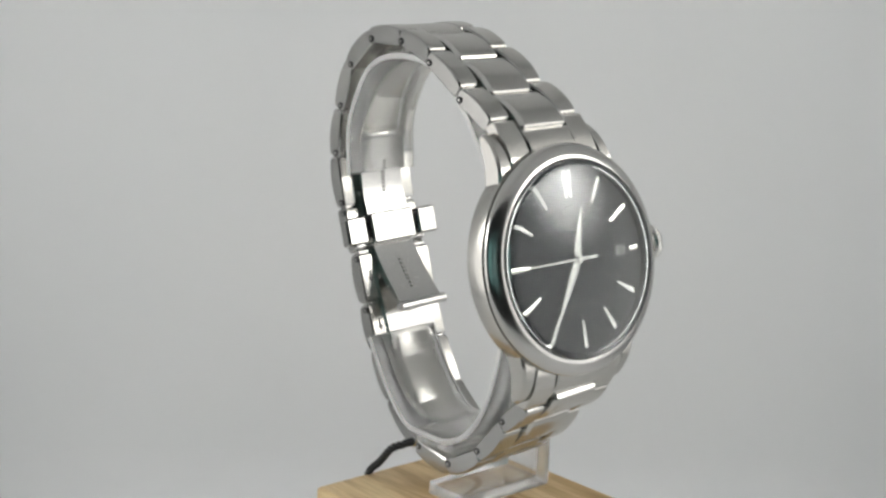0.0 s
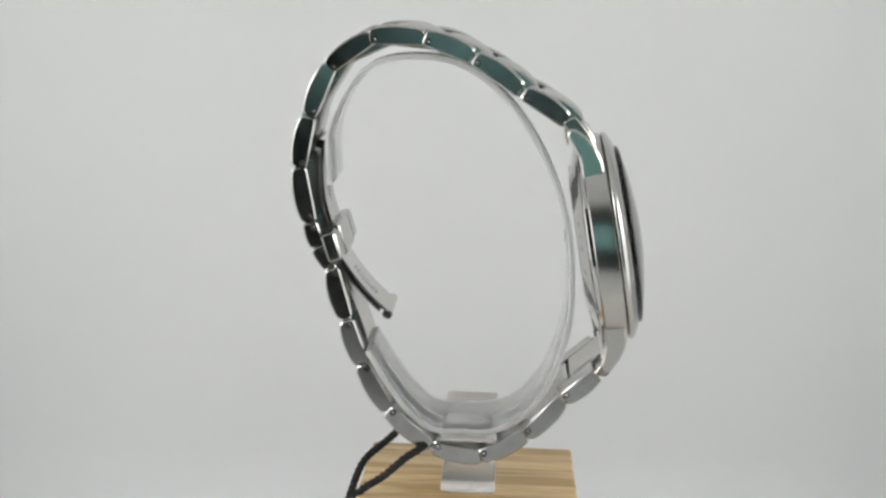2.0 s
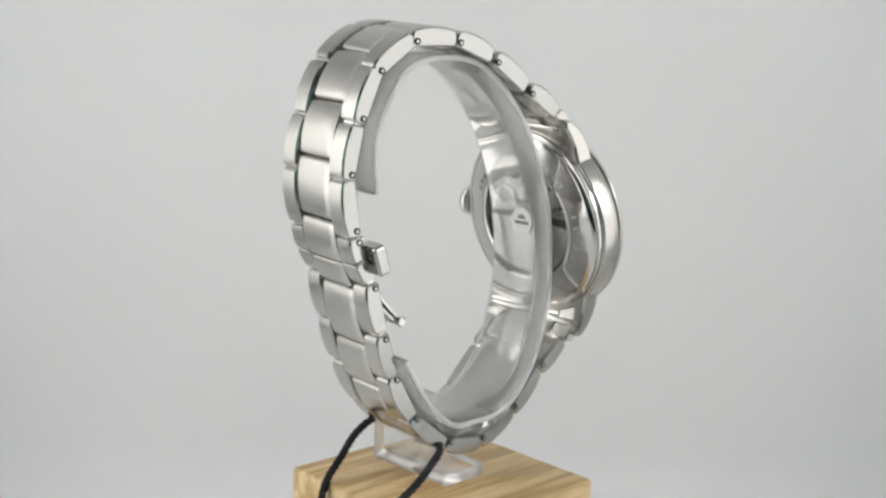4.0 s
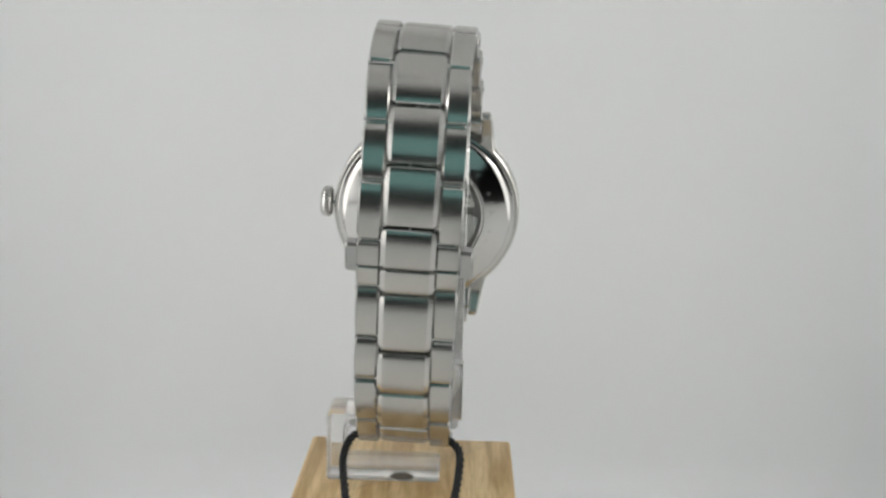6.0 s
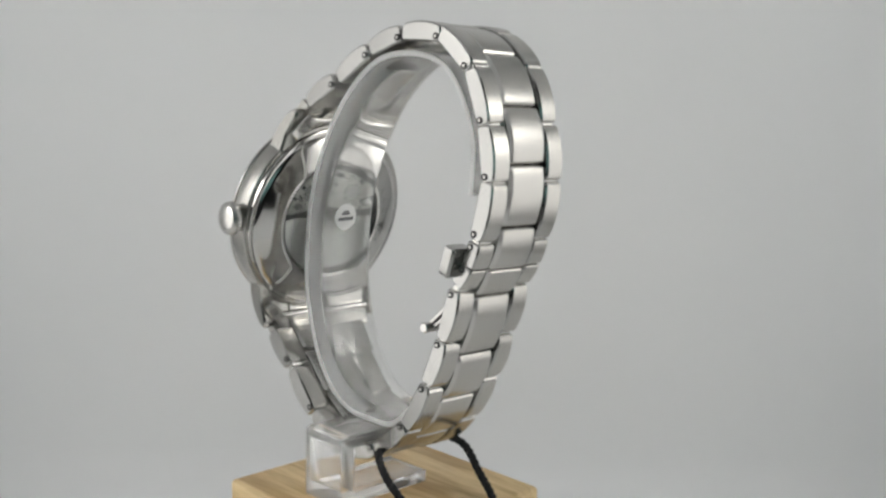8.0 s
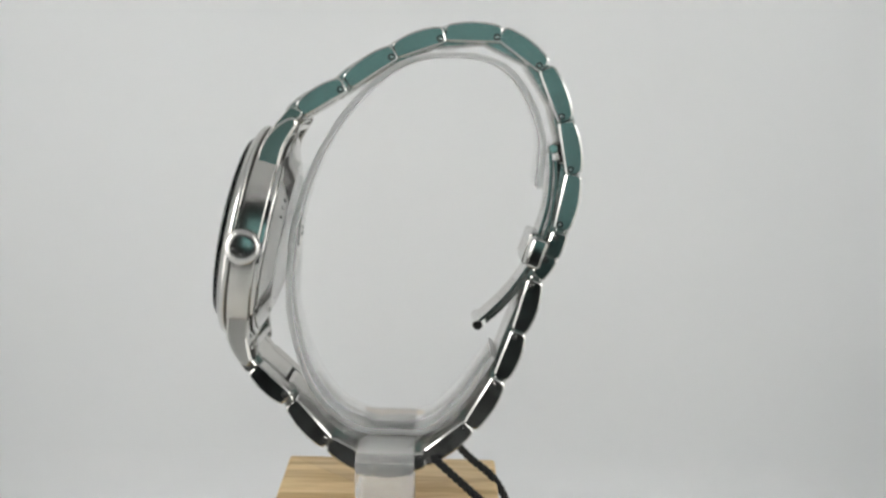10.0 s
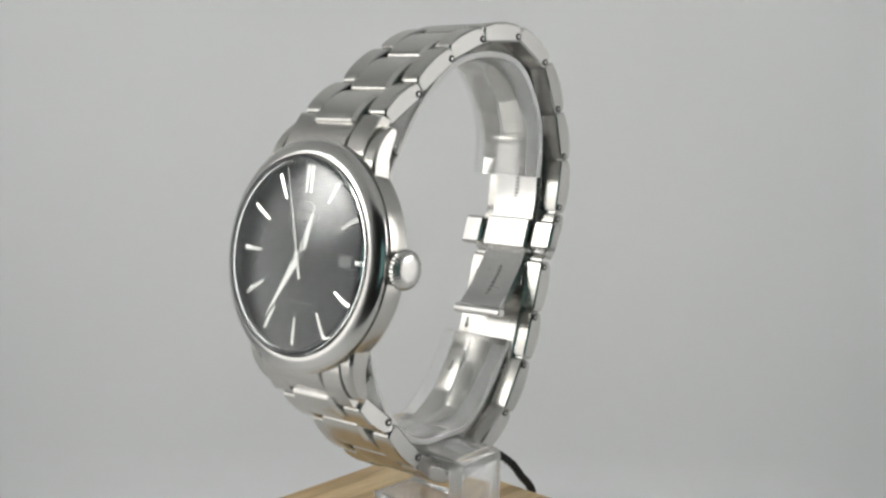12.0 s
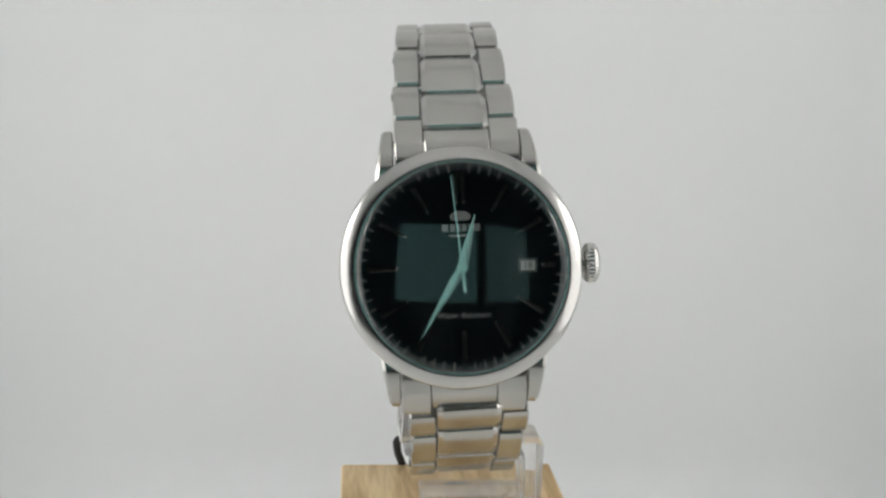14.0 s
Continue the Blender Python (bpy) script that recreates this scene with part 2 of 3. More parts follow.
def tent():
    hw, back, front, high, th = 0.235, 0.165, -0.25, 0.5, 0.006
    # one seamless sheet: floor that sweeps up into the back
    prof = [(front, 0.0), (0.150, 0.0)]
    for i in range(1, 9):
        a = math.pi / 2 * i / 8
        prof.append((0.150 + 0.015 * math.sin(a), 0.015 - 0.015 * math.cos(a)))
    prof += [(back, 0.015 + (high - 0.015) * i / 24) for i in range(1, 25)]

    def edge(z):
        """The sheet's free side bows outwards towards the floor."""
        low = max(0.0, 0.166 - z)
        return 0.1457 + 0.03 * low + 1.2 * low ** 2
    bm = bmesh.new()
    rows = []
    for off in (0, th):
        row = []
        for i, (y, z) in enumerate(prof):
            q, r = prof[max(i - 1, 0)], prof[min(i + 1, len(prof) - 1)]
            t = Vector((r[0] - q[0], r[1] - q[1])).normalized()
            c = (y + t.y * off, z - t.x * off)
            row.append([bm.verts.new((x, *c)) for x in (-hw, edge(c[1]))])
        rows.append(row)
    n = len(prof)
    for i in range(n - 1):
        a, b = rows[0], rows[1]
        bm.faces.new((a[i][0], a[i][1], a[i + 1][1], a[i + 1][0]))
        bm.faces.new((b[i][0], b[i + 1][0], b[i + 1][1], b[i][1]))
        for s in (0, 1):
            bm.faces.new((a[i][s], a[i + 1][s], b[i + 1][s], b[i][s]))
    bm.faces.new((rows[0][0][0], rows[0][0][1], rows[1][0][1], rows[1][0][0]))
    bm.faces.new((rows[0][-1][0], rows[0][-1][1], rows[1][-1][1], rows[1][-1][0]))
    tagged(new("backdrop", finish(bm, "backdrop", TENT)), "seamless white backdrop sheet sweeping up behind", "backdrop", kind="structure")
    wall("wall_west", -hw - th, -hw, front, back + 0.02, 0, high, TENT, "white cloth side of the light tent")
    wall("wall_east", hw, hw + th, front, back + 0.02, 0, high, TENT, "white cloth side of the light tent")
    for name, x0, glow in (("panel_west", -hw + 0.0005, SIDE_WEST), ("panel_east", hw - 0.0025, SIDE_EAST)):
        wall(name, x0, x0 + 0.002, -0.24, 0.06, 0.002, 0.312, glow, "white cloth side panel with a painted glow in place of lamps")
    wall("ceiling", -hw - th, hw + th, front, back + 0.026, high, high + th, TENT, "white cloth top of the light tent")
    wall("wall_back", -hw - th, hw + th, back + 0.02, back + 0.026, 0, high, TENT, "white cloth back of the light tent behind the sheet")
    wall("tent_floor", -hw - th, hw + th, front, back + 0.026, -0.0118, -0.0065, TENT, "white cloth bottom of the light tent")
    wall("wall_front_flap", -hw - th, hw + th, front - th, front, 0.36, high, TENT, "white cloth flap above the tent's front opening")
    wall("floor", -0.9, 0.9, -1.2, 0.6, -0.05, -0.012, ROOM, "dark table in the dim room round the tent")
    wall("wall_south", -0.9, 0.9, -1.25, -1.2, -0.05, 1.3, ROOM, "dark wall of the dim room behind the camera")
    wall("wall_north", -0.9, 0.9, 0.6, 0.65, -0.05, 1.3, ROOM, "dark wall of the dim room behind the tent")
    wall("wall_room_west", -0.95, -0.9, -1.25, 0.65, -0.05, 1.3, ROOM, "dark side wall of the dim room")
    wall("wall_room_east", 0.9, 0.95, -1.25, 0.65, -0.05, 1.3, ROOM, "dark side wall of the dim room")
    wall("ceiling_room", -0.95, 0.95, -1.25, 0.65, 1.3, 1.35, ROOM, "dark ceiling of the dim room")
    tab = thing("tablet", 0.0, "dark tablet with a glowing teal screen behind the lens", "tablet")
    m = axes(Vector((-0.008, -0.30, 0.172)), Vector((1, 0, 0)), Vector((0, 0, 1)), Vector((0, -1, 0)))
    part("tablet_body", box(0.14, 0.14, 0.008, 0.003), DARK, tab, drop=m)
    part("screen", box(0.13, 0.13, 0.002, 0.0008), SCREEN, tab, "glowing teal screen", drop=Matrix.Translation((0, 0.006, 0)) @ m)
    part("stand_leg", box(0.05, 0.008, 0.13, 0.002), DARK, tab, drop=Matrix.Translation((-0.008, -0.31, 0.0535)))
    part("stand_foot", box(0.09, 0.07, 0.004, 0.001), DARK, tab, drop=Matrix.Translation((-0.008, -0.31, -0.0095)))
    small = thing("phone", 0.0, "dark phone with a dimmer teal screen beside the tablet", "phone")
    m = axes(Vector((0.112, -0.30, 0.172)), Vector((1, 0, 0)), Vector((0, 0, 1)), Vector((0, -1, 0)))
    part("phone_body", box(0.086, 0.14, 0.008, 0.003), DARK, small, drop=m)
    part("screen", box(0.078, 0.13, 0.002, 0.0008), SCREEN_DIM, small, "dim teal screen", drop=Matrix.Translation((0, 0.006, 0)) @ m)
    part("stand_leg", box(0.03, 0.008, 0.13, 0.002), DARK, small, drop=Matrix.Translation((0.112, -0.31, 0.0535)))
    part("stand_foot", box(0.06, 0.07, 0.004, 0.001), DARK, small, drop=Matrix.Translation((0.112, -0.31, -0.0095)))


tent()


# ---- turntable and block ----
def turntable():
    t = thing("turntable", 0.0, "round white plastic turntable turning under the oak block", "turntable")
    r = 0.110
    part("plate", lathe([(0, 0.012), (r - 0.002, 0.012), (r, 0.0135), (r, 0.0185), (r - 0.0005, 0.0196), (r - 0.0016, 0.02), (0, 0.02)]), TURN, t)
    part("base", lathe([(0, 0.0005), (0.085, 0.0005), (0.088, 0.002), (0.088, 0.0115), (0, 0.0115)]), TURN, t)
    return t


def oak_block():
    b = thing("wooden_block", 0.02, "pale oak block with straight grain on the turntable", "block")
    out = rounded([(-18.6 * K, -31.8 * K), (28.6 * K, -31.8 * K), (28.6 * K, 15.0 * K), (-18.6 * K, 15.0 * K)], 0.0007, 3)
    h = TOP - 98.3 * K
    bm = slab(out, [0.0201, 0.0208, h - 0.0007, h - 0.0003, h], [0.0006, 0, 0, 0.0002, 0.0007])
    part("body", bm, OAK, b, drop=Matrix.Translation((0, 0, -0.02)))
    return b


# ---- clear stand ----
def clear_stand():
    z0 = TOP - 98.25 * K
    s = thing("watch_stand", z0, "clear acrylic watch stand with an open ring, on the oak block", "watch stand")
    drop = Matrix.Translation((0, 0, -z0))
    # C-shaped foot, upright and arm, drawn in x and z and drawn out along y
    c = [(-2.3, -98.2), (22.2, -98.2), (22.2, -83.0), (-6.0, -83.0), (-6.0, -85.6), (18.6, -85.6), (18.6, -95.6), (-2.3, -95.6)]
    out = rounded([Vector(p) * K for p in c], [0.0006, 0.0009, 0.0014, 0.0006, 0.0006, 0.0010, 0.0008, 0.0006], 5)
    bm = slab(out, [2.8 * K, 3.2 * K, 13.8 * K, 14.2 * K], [0.3 * K, 0, 0, 0.3 * K])
    m = axes(Vector((0, 0, TOP)), Vector((1, 0, 0)), Vector((0, 0, 1)), Vector((0, -1, 0)))
    base = part("base", bm, ACRYLIC_BASE, s, drop=drop @ m, angle=50)
    base.visible_shadow = False
    # small oval mark moulded into the foot's edge
    oval = [Vector((2.6 * math.cos(a), 0.8 * math.sin(a))) * K for a in [2 * math.pi * i / 28 for i in range(28)]]
    part("moulded_mark", slab(oval, [-0.02 * K, 0.06 * K, 0.1 * K], [0, 0, 0.1 * K]), MARK, base, "small grey oval mark", drop=drop @ axes(plan(5.8, -2.78, -96.9), Vector((-1, 0, 0)), Vector((0, 0, 1)), Vector((0, 1, 0))))
    # the open ring, a bent strip
    path = spline([(20.6, -32.3), (20.6, -21.0), (14.8, -10.3), (6.5, -6.8), (-5.2, -8.0), (-14.9, -15.2), (-22.3, -26.0), (-27.0, -38.5), (-28.4, -50.0),
                   (-28.1, -60.0), (-24.7, -71.6), (-19.3, -79.2), (-13.2, -82.4), (-7.0, -82.7), (-1.0, -82.4), (3.4, -79.3), (7.8, -74.0), (12.6, -66.4)], 7)
    bm = bmesh.new()
    rings = []
    half, th = 8.8, 0.55
    for i, p in enumerate(path):
        t = (path[min(i + 1, len(path) - 1)] - path[max(i - 1, 0)]).normalized()
        n = Vector((-t.y, t.x))
        xc = 1.95
        ring = []
        for u, v in ((-half, -th + 0.15), (-half + 0.15, -th), (half - 0.15, -th), (half, -th + 0.15), (half, th - 0.15), (half - 0.15, th), (-half + 0.15, th), (-half, th - 0.15)):
            q = p + n * v
            ring.append(bm.verts.new(plan(xc + u, q.x, q.y + 0.045 * u)))
        rings.append(ring)
    for a, b in zip(rings, rings[1:]):
        for i in range(8):
            f = bm.faces.new((a[i], a[(i + 1) % 8], b[(i + 1) % 8], b[i]))
            f.material_index = 0 if i in (1, 5) else 1
    for f in (bm.faces.new(rings[0]), bm.faces.new(rings[-1][::-1])):
        f.material_index = 1
    ring = part("ring", bm, [ACRYLIC, FROSTED], s, drop=drop, angle=50)
    ring.visible_shadow = False
    # round white sticker on the ring's inner face, with a plain mark in place of its writing
    n = Vector((0, 1, -0.1)).normalized()
    m = axes(plan(1.0, -27.05, -43.0), Vector((-1, 0, 0)), n.cross(Vector((-1, 0, 0))), n)
    st = part("sticker", lathe([(0, 0), (3.0 * K, 0), (3.0 * K, 0.1 * K), (0, 0.1 * K)], 40), PAPER, s, "round white paper sticker with a grey mark", drop=drop @ m)
    blocks = [(-1.75 + 0.7 * i, -0.4, 0.5, 0.75) for i in range(6)] + [(0, 0.75, 2.2, 0.45), (0, 1.25, 1.5, 0.3)]
    marks = [slab([Vector((x + a * w / 2, y + b * h / 2)) * K for a, b in ((-1, -1), (1, -1), (1, 1), (-1, 1))], [0.12 * K, 0.16 * K], [0, 0])
             for x, y, w, h in blocks]
    part("printed_mark", joined(*marks), INK, st, drop=drop @ m)
    return s


# ---- the watch ----
LEAN = 0.0575                       # sideways lean of the watch on its ring
XDIR = Vector((1, 0, LEAN)).normalized()
TILT = radians(10.46)
HEAD_X = Vector((1, -0.016, 0.045)).normalized()        # the head sits a little less askew than the bracelet
NDIR = Vector((0, -math.cos(TILT), math.sin(TILT)))
NDIR = (NDIR - HEAD_X * NDIR.dot(HEAD_X)).normalized()
UDIR = NDIR.cross(HEAD_X)
CASE = axes(plan(2.447, -36.744, -42.718), HEAD_X, UDIR, NDIR)
MM = 0.001

# joints of the outer links along the bracelet, from the upper lugs over the top and round to the lower lugs: x, y, z in plan units
JOINTS = [(1.4, -27.1, -17.0), (1.3, -18.1, -11.5), (1.2, -8.5, -5.1), (1.5, 1.5, -1.4), (1.9, 13.0, -1.4), (2.6, 22.0, -7.9),
          (2.9, 26.4, -18.4), (3.4, 28.4, -29.1), (4.0, 26.2, -40.6), (4.2, 24.5, -45.8), (4.4, 21.7, -50.1), (4.7, 18.7, -60.8),
          (5.2, 15.2, -70.5), (5.3, 9.4, -80.6), (5.3, -0.3, -88.4), (5.6, -11.2, -90.3), (5.6, -21.1, -84.8), (5.3, -28.8, -76.3),
          (4.7, -35.8, -70.0)]
WIDTHS = [22.6, 21.6, 20.2, 19.5, 19.2, 19.2, 19.1, 19.3, 19.4, 19.4, 19.4, 19.4, 19.4, 19.4, 19.6, 20.2, 20.8, 21.6, 22.4]


def link_bar(length, width, thick, side, bulge, corner, gap, run, waist=0.0):
    """A link with rounded ends: s along x, width along z, thickness below zero along y. Chamfer faces take material 1."""
    s0, s1 = gap / 2, length - gap / 2
    bulge *= min(1.0, length / 10.5) ** 2
    top = [(s0 + (s1 - s0) * i / 6, bulge * (1 - (i / 3 - 1) ** 2)) for i in range(7)]
    core = [(s0, -thick)] + [(s0, 0)] + top[1:-1] + [(s1, 0), (s1, -thick)]
    rad = [corner] + [corner] + [0] * 5 + [corner, corner]
    out = rounded(core, rad, 3)
    w = width / 2
    bm = bmesh.new()
    rings = []
    mid = Vector((length / 2, -thick / 2))
    for h, d in ((-w, side), (-w + run, 0), (w - run, 0), (w, side)):
        ring = []
        for i, p in enumerate(out):
            t = out[(i + 1) % len(out)] - out[i - 1]
            nrm = Vector((-t.y, t.x)).normalized()
            if nrm.dot(mid - p) < 0:
                nrm = -nrm
            q = p + nrm * d
            u = abs(2 * q.x / length - 1)
            ring.append(bm.verts.new((q.x, q.y, h * (1 - waist * u ** 4))))
        rings.append(ring)
    n = len(out)
    for k, (a, b) in enumerate(zip(rings, rings[1:])):
        for i in range(n):
            f = bm.faces.new((a[i], a[(i + 1) % n], b[(i + 1) % n], b[i]))
            ends = abs((a[i].co.y + a[(i + 1) % n].co.y) / 2) > corner * 0.25 and k == 1 and (a[i].co.x < corner or a[i].co.x > length - corner)
            f.material_index = 1 if k != 1 or ends else 0
    for f in (bm.faces.new(rings[0][::-1]), bm.faces.new(rings[-1])):
        f.material_index = 1
    bm.transform(Matrix.Scale(K, 4))
    return bm


def link_frame(a, b):
    t = (b - a).normalized()
    x = (XDIR - t * XDIR.dot(t)).normalized()
    n = t.cross(x)
    # outward is away from the middle of the loop
    if n.dot((a + b) / 2 - plan(3, -2, -46)) < 0:
        n, x = -n, -x
    return axes(a, t, n, t.cross(n))


def on_path(pts, s):
    i = max(0, min(len(pts) - 2, int(math.floor(s))))
    return pts[i] + (pts[i + 1] - pts[i]) * (s - i)


def bracelet(watch, drop):
    pts = [plan(*p) for p in JOINTS]
    n = len(pts) - 1
    for i in range(n):
        short = i in (8, 9)
        # the middle piece sits a third of a link nearer to the watch head than its two outer pieces
        shift = -0.30 if i < 8 else 0.30
        if short:
            shift = -0.25 if i == 8 else 0.12
        c0, c1 = i + shift, i + 1 + shift
        if i == 8:
            c1 = 9.05
        if i == 9:
            c0 = 9.05
        if i == 10:
            c0 = 10.12
        if i == 7:
            c1 = 7.75
        a, b = on_path(pts, max(c0, -0.3)), on_path(pts, min(c1, n + 0.3))
        w = (WIDTHS[i] + WIDTHS[i + 1]) / 2
        mid_w = w * 0.53
        mid = part("link", link_bar((b - a).length / K, mid_w, 3.6, 0.42, 0.95, 0.8, 0.35, 0.95), [BRUSHED, SATIN], watch, drop=drop @ link_frame(a, b) @ Matrix.Translation((0, 0.35 * K, 0)), angle=14)
        p, q = pts[i], pts[i + 1]
        m = link_frame(p, q)
        ow = (w - mid_w) / 2 - 0.12
        for side in (-1, 1):
            off = side * (mid_w / 2 + 0.12 + ow / 2) * K
            part("outer_link", link_bar((q - p).length / K, ow, 3.1, 0.34, 0.8, 0.95, 0.4, 0.3, 0.08), [BRUSHED, LINK_SIDE], mid, drop=drop @ m @ Matrix.Translation((0, 0.1 * K, off)), angle=20)
            # flat dark disc paints the shade of the hole round the pin
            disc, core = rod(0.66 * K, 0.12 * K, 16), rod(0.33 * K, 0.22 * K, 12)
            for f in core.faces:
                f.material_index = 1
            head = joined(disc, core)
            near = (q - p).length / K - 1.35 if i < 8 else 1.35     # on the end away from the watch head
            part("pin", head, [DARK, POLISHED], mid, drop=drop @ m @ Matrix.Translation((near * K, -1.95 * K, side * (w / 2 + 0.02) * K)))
        if 10 <= i <= 12:
            arrow = slab([Vector(v) * K for v in ((-1.5, -0.22), (-0.1, -0.22), (-0.1, -0.75), (1.0, 0.0), (-0.1, 0.75), (-0.1, 0.22), (-1.5, 0.22))], [-0.03 * K, 0.03 * K], [0, 0])
            spot = m @ Matrix.Translation(((q - p).length / 2, -3.02 * K, -(mid_w / 2 + 0.12 + ow / 2) * K)) @ Matrix.Rotation(math.pi / 2, 4, "X")
            part("stamped_arrow", arrow, MARK, mid, "small stamped arrow", drop=drop @ spot)
        bar = rod(0.95 * K, (w - 1.2) * K, 14)
        part("hinge_bar", bar, SATIN, mid, drop=drop @ m @ Matrix.Translation((0, -1.5 * K, 0)))


def watch_case(watch, drop):
    m = drop @ CASE
    band = lathe([(r * MM, h * MM) for r, h in ((0.5, 0.15), (19.6, 0.15), (19.9, 0.1), (20.0, -0.1), (20.35, -0.15), (20.4, -0.35), (20.4, -2.2), (20.25, -3.95), (20.0, -4.2), (19.6, -4.25), (13.0, -4.25), (13.0, -3.4), (0.5, -3.4))], 128)
    case = part("case", band, BRUSHED, watch, drop=m)
    # four lugs that curve down past the end links
    for sx in (-1, 1):
        for sy in (-1, 1):
            prof = [(12.5, -0.2), (17.0, -0.3), (19.5, -1.1), (21.6, -2.4), (23.3, -4.1), (23.7, -5.5), (22.5, -6.15), (20.4, -5.3), (18.0, -4.5), (12.5, -4.2)]
            out = rounded([Vector((y, z)) * MM for y, z in prof], [0, .5 * MM, .8 * MM, .8 * MM, .8 * MM, .6 * MM, .6 * MM, .6 * MM, .5 * MM, 0], 3)
            bm = slab(out, [10.75 * MM, 11.0 * MM, 12.0 * MM, 12.45 * MM], [0.3 * MM, 0, 0, 0.45 * MM])
            # splay: wider towards the case
            for v in bm.verts:
                k = max(0.0, (25 * MM - v.co.x) / (25 * MM))
                if v.co.z > 11.5 * MM:
                    v.co.z += 3.8 * MM * k
            bm.transform(axes(Vector((0, 0, 0)), Vector((0, sy, 0)), Vector((0, 0, 1)), Vector((sx, 0, 0))))
            part("lug", bm, [BRUSHED], case, drop=m)
        # end link between the lugs
    for sy, end in ((1, JOINTS[0]), (-1, JOINTS[-1])):
        tip = CASE.inverted() @ plan(*end)
        y1, z1 = abs(tip.y), tip.z
        end_piece = None
        for x0, x1, short in ((-10.55, -5.6, 0.0), (-5.5, 5.5, 1.9 if sy > 0 else 1.1), (5.6, 10.55, 0.0)):
            lift = 0.35 * MM if short else 0.0
            prof = [(15.5 * MM, -0.6 * MM), (18.5 * MM, -0.75 * MM + lift), (21.6 * MM, -1.8 * MM + lift), (y1 - (0.2 + short) * MM, z1 + (0.5 + short * 0.75) * MM), (y1 - (1.0 + short) * MM, z1 - 2.0 * MM),
                    (20.6 * MM, -3.9 * MM), (15.5 * MM, -2.8 * MM)]
            out = rounded([Vector(p) for p in prof], 0.6 * MM, 3)
            bm = slab(out, [x0 * MM, (x0 + 0.2) * MM, (x1 - 0.2) * MM, x1 * MM], [0.2 * MM, 0, 0, 0.2 * MM])
            bm.transform(axes(Vector((0, 0, 0)), Vector((0, sy, 0)), Vector((0, 0, 1)), Vector((1, 0, 0))))
            if end_piece is None:
                end_piece = part("end_link", bm, [BRUSHED], watch, drop=m)
            else:
                part("end_link_piece", bm, [BRUSHED], end_piece, drop=m)
        spot = axes(Vector((0, sy * 21.2, -4.9)) * MM, Vector((0, 1, 0)), Vector((0, 0, 1)), Vector((1, 0, 0)))
        part("spring_bar", rod(0.75 * MM, 21.4 * MM, 16), POLISHED, end_piece, drop=m @ spot)
        tab_at = m @ Matrix.Translation(Vector((10.6, sy * 20.0, -6.0)) * MM) @ Matrix.Rotation(radians(-sy * 45), 4, "Z")
        part("release_tab", box(5.6 * MM, 2.5 * MM, 0.5 * MM, 0.2 * MM), SATIN, end_piece, "small steel release tab", drop=tab_at)
        ridges = []
        for k in range(4):
            ridge = box(0.22 * MM, 1.5 * MM, 0.08 * MM, 0.02 * MM)
            ridge.transform(Matrix.Translation(Vector((0.55 * k - 0.4, 0, -0.27)) * MM))
            ridges.append(ridge)
        part("ridges", joined(*ridges), MARK, end_piece, drop=tab_at)
    # polished bezel
    bez = [(17.2, 0.3), (19.8, 0.3), (20.25, 0.36), (20.4, 0.55), (20.4, 0.8), (20.25, 1.15), (19.95, 1.45), (19.5, 1.75), (18.95, 2.02), (18.4, 2.26), (17.85, 2.44), (17.5, 2.42), (17.2, 2.1)]
    part("bezel", lathe([(r * MM, h * MM) for r, h in bez], 128, closed=True), BEZEL, watch, "polished steel bezel", drop=m, angle=60)
    # domed crystal: a shell of even thickness
    def cap(rad, edge, rise, n=14):
        ball = (rad * rad + rise * rise) / (2 * rise)
        return [(rad * (1 - i / n), edge - (ball - rise) + math.sqrt(ball ** 2 - (rad * (1 - i / n)) ** 2)) for i in range(n + 1)]
    outer = [(17.35, 2.2), (17.35, 3.1)] + cap(17.2, 3.3, 2.2)
    inner = [(r, h) for r, h in cap(16.3, 2.45, 1.95)][::-1] + [(16.3, 2.2)]
    bm = lathe([(r * MM, h * MM) for r, h in outer + inner], 128, closed=False)
    loop = [e for e in bm.edges if e.is_boundary]
    bmesh.ops.bridge_loops(bm, edges=loop)
    c = part("crystal", bm, CRYSTAL, watch, "domed clear watch crystal", drop=m, angle=60)
    c.visible_shadow = False
    # crown with fluted edge
    bm = lathe([(r * MM, h * MM) for r, h in ((0, 0), (1.5, 0), (1.5, 1.0), (2.5, 1.1), (3.15, 1.6), (3.3, 2.3), (3.15, 3.0), (2.6, 3.5), (1.8, 3.75), (0, 3.85))], 96)
    for v in bm.verts:
        r = v.co.xy.length
        if r > 2.4 * MM:
            k = 1 + 0.035 * math.cos(math.atan2(v.co.y, v.co.x) * 32)
            v.co.x *= k
            v.co.y *= k
    part("crown", bm, SATIN, watch, "round fluted steel crown", drop=m @ axes(Vector((19.75, 0, -1.85)) * MM, Vector((0, 1, 0)), Vector((0, 0, 1)), Vector((1, 0, 0))), angle=60)
    return case


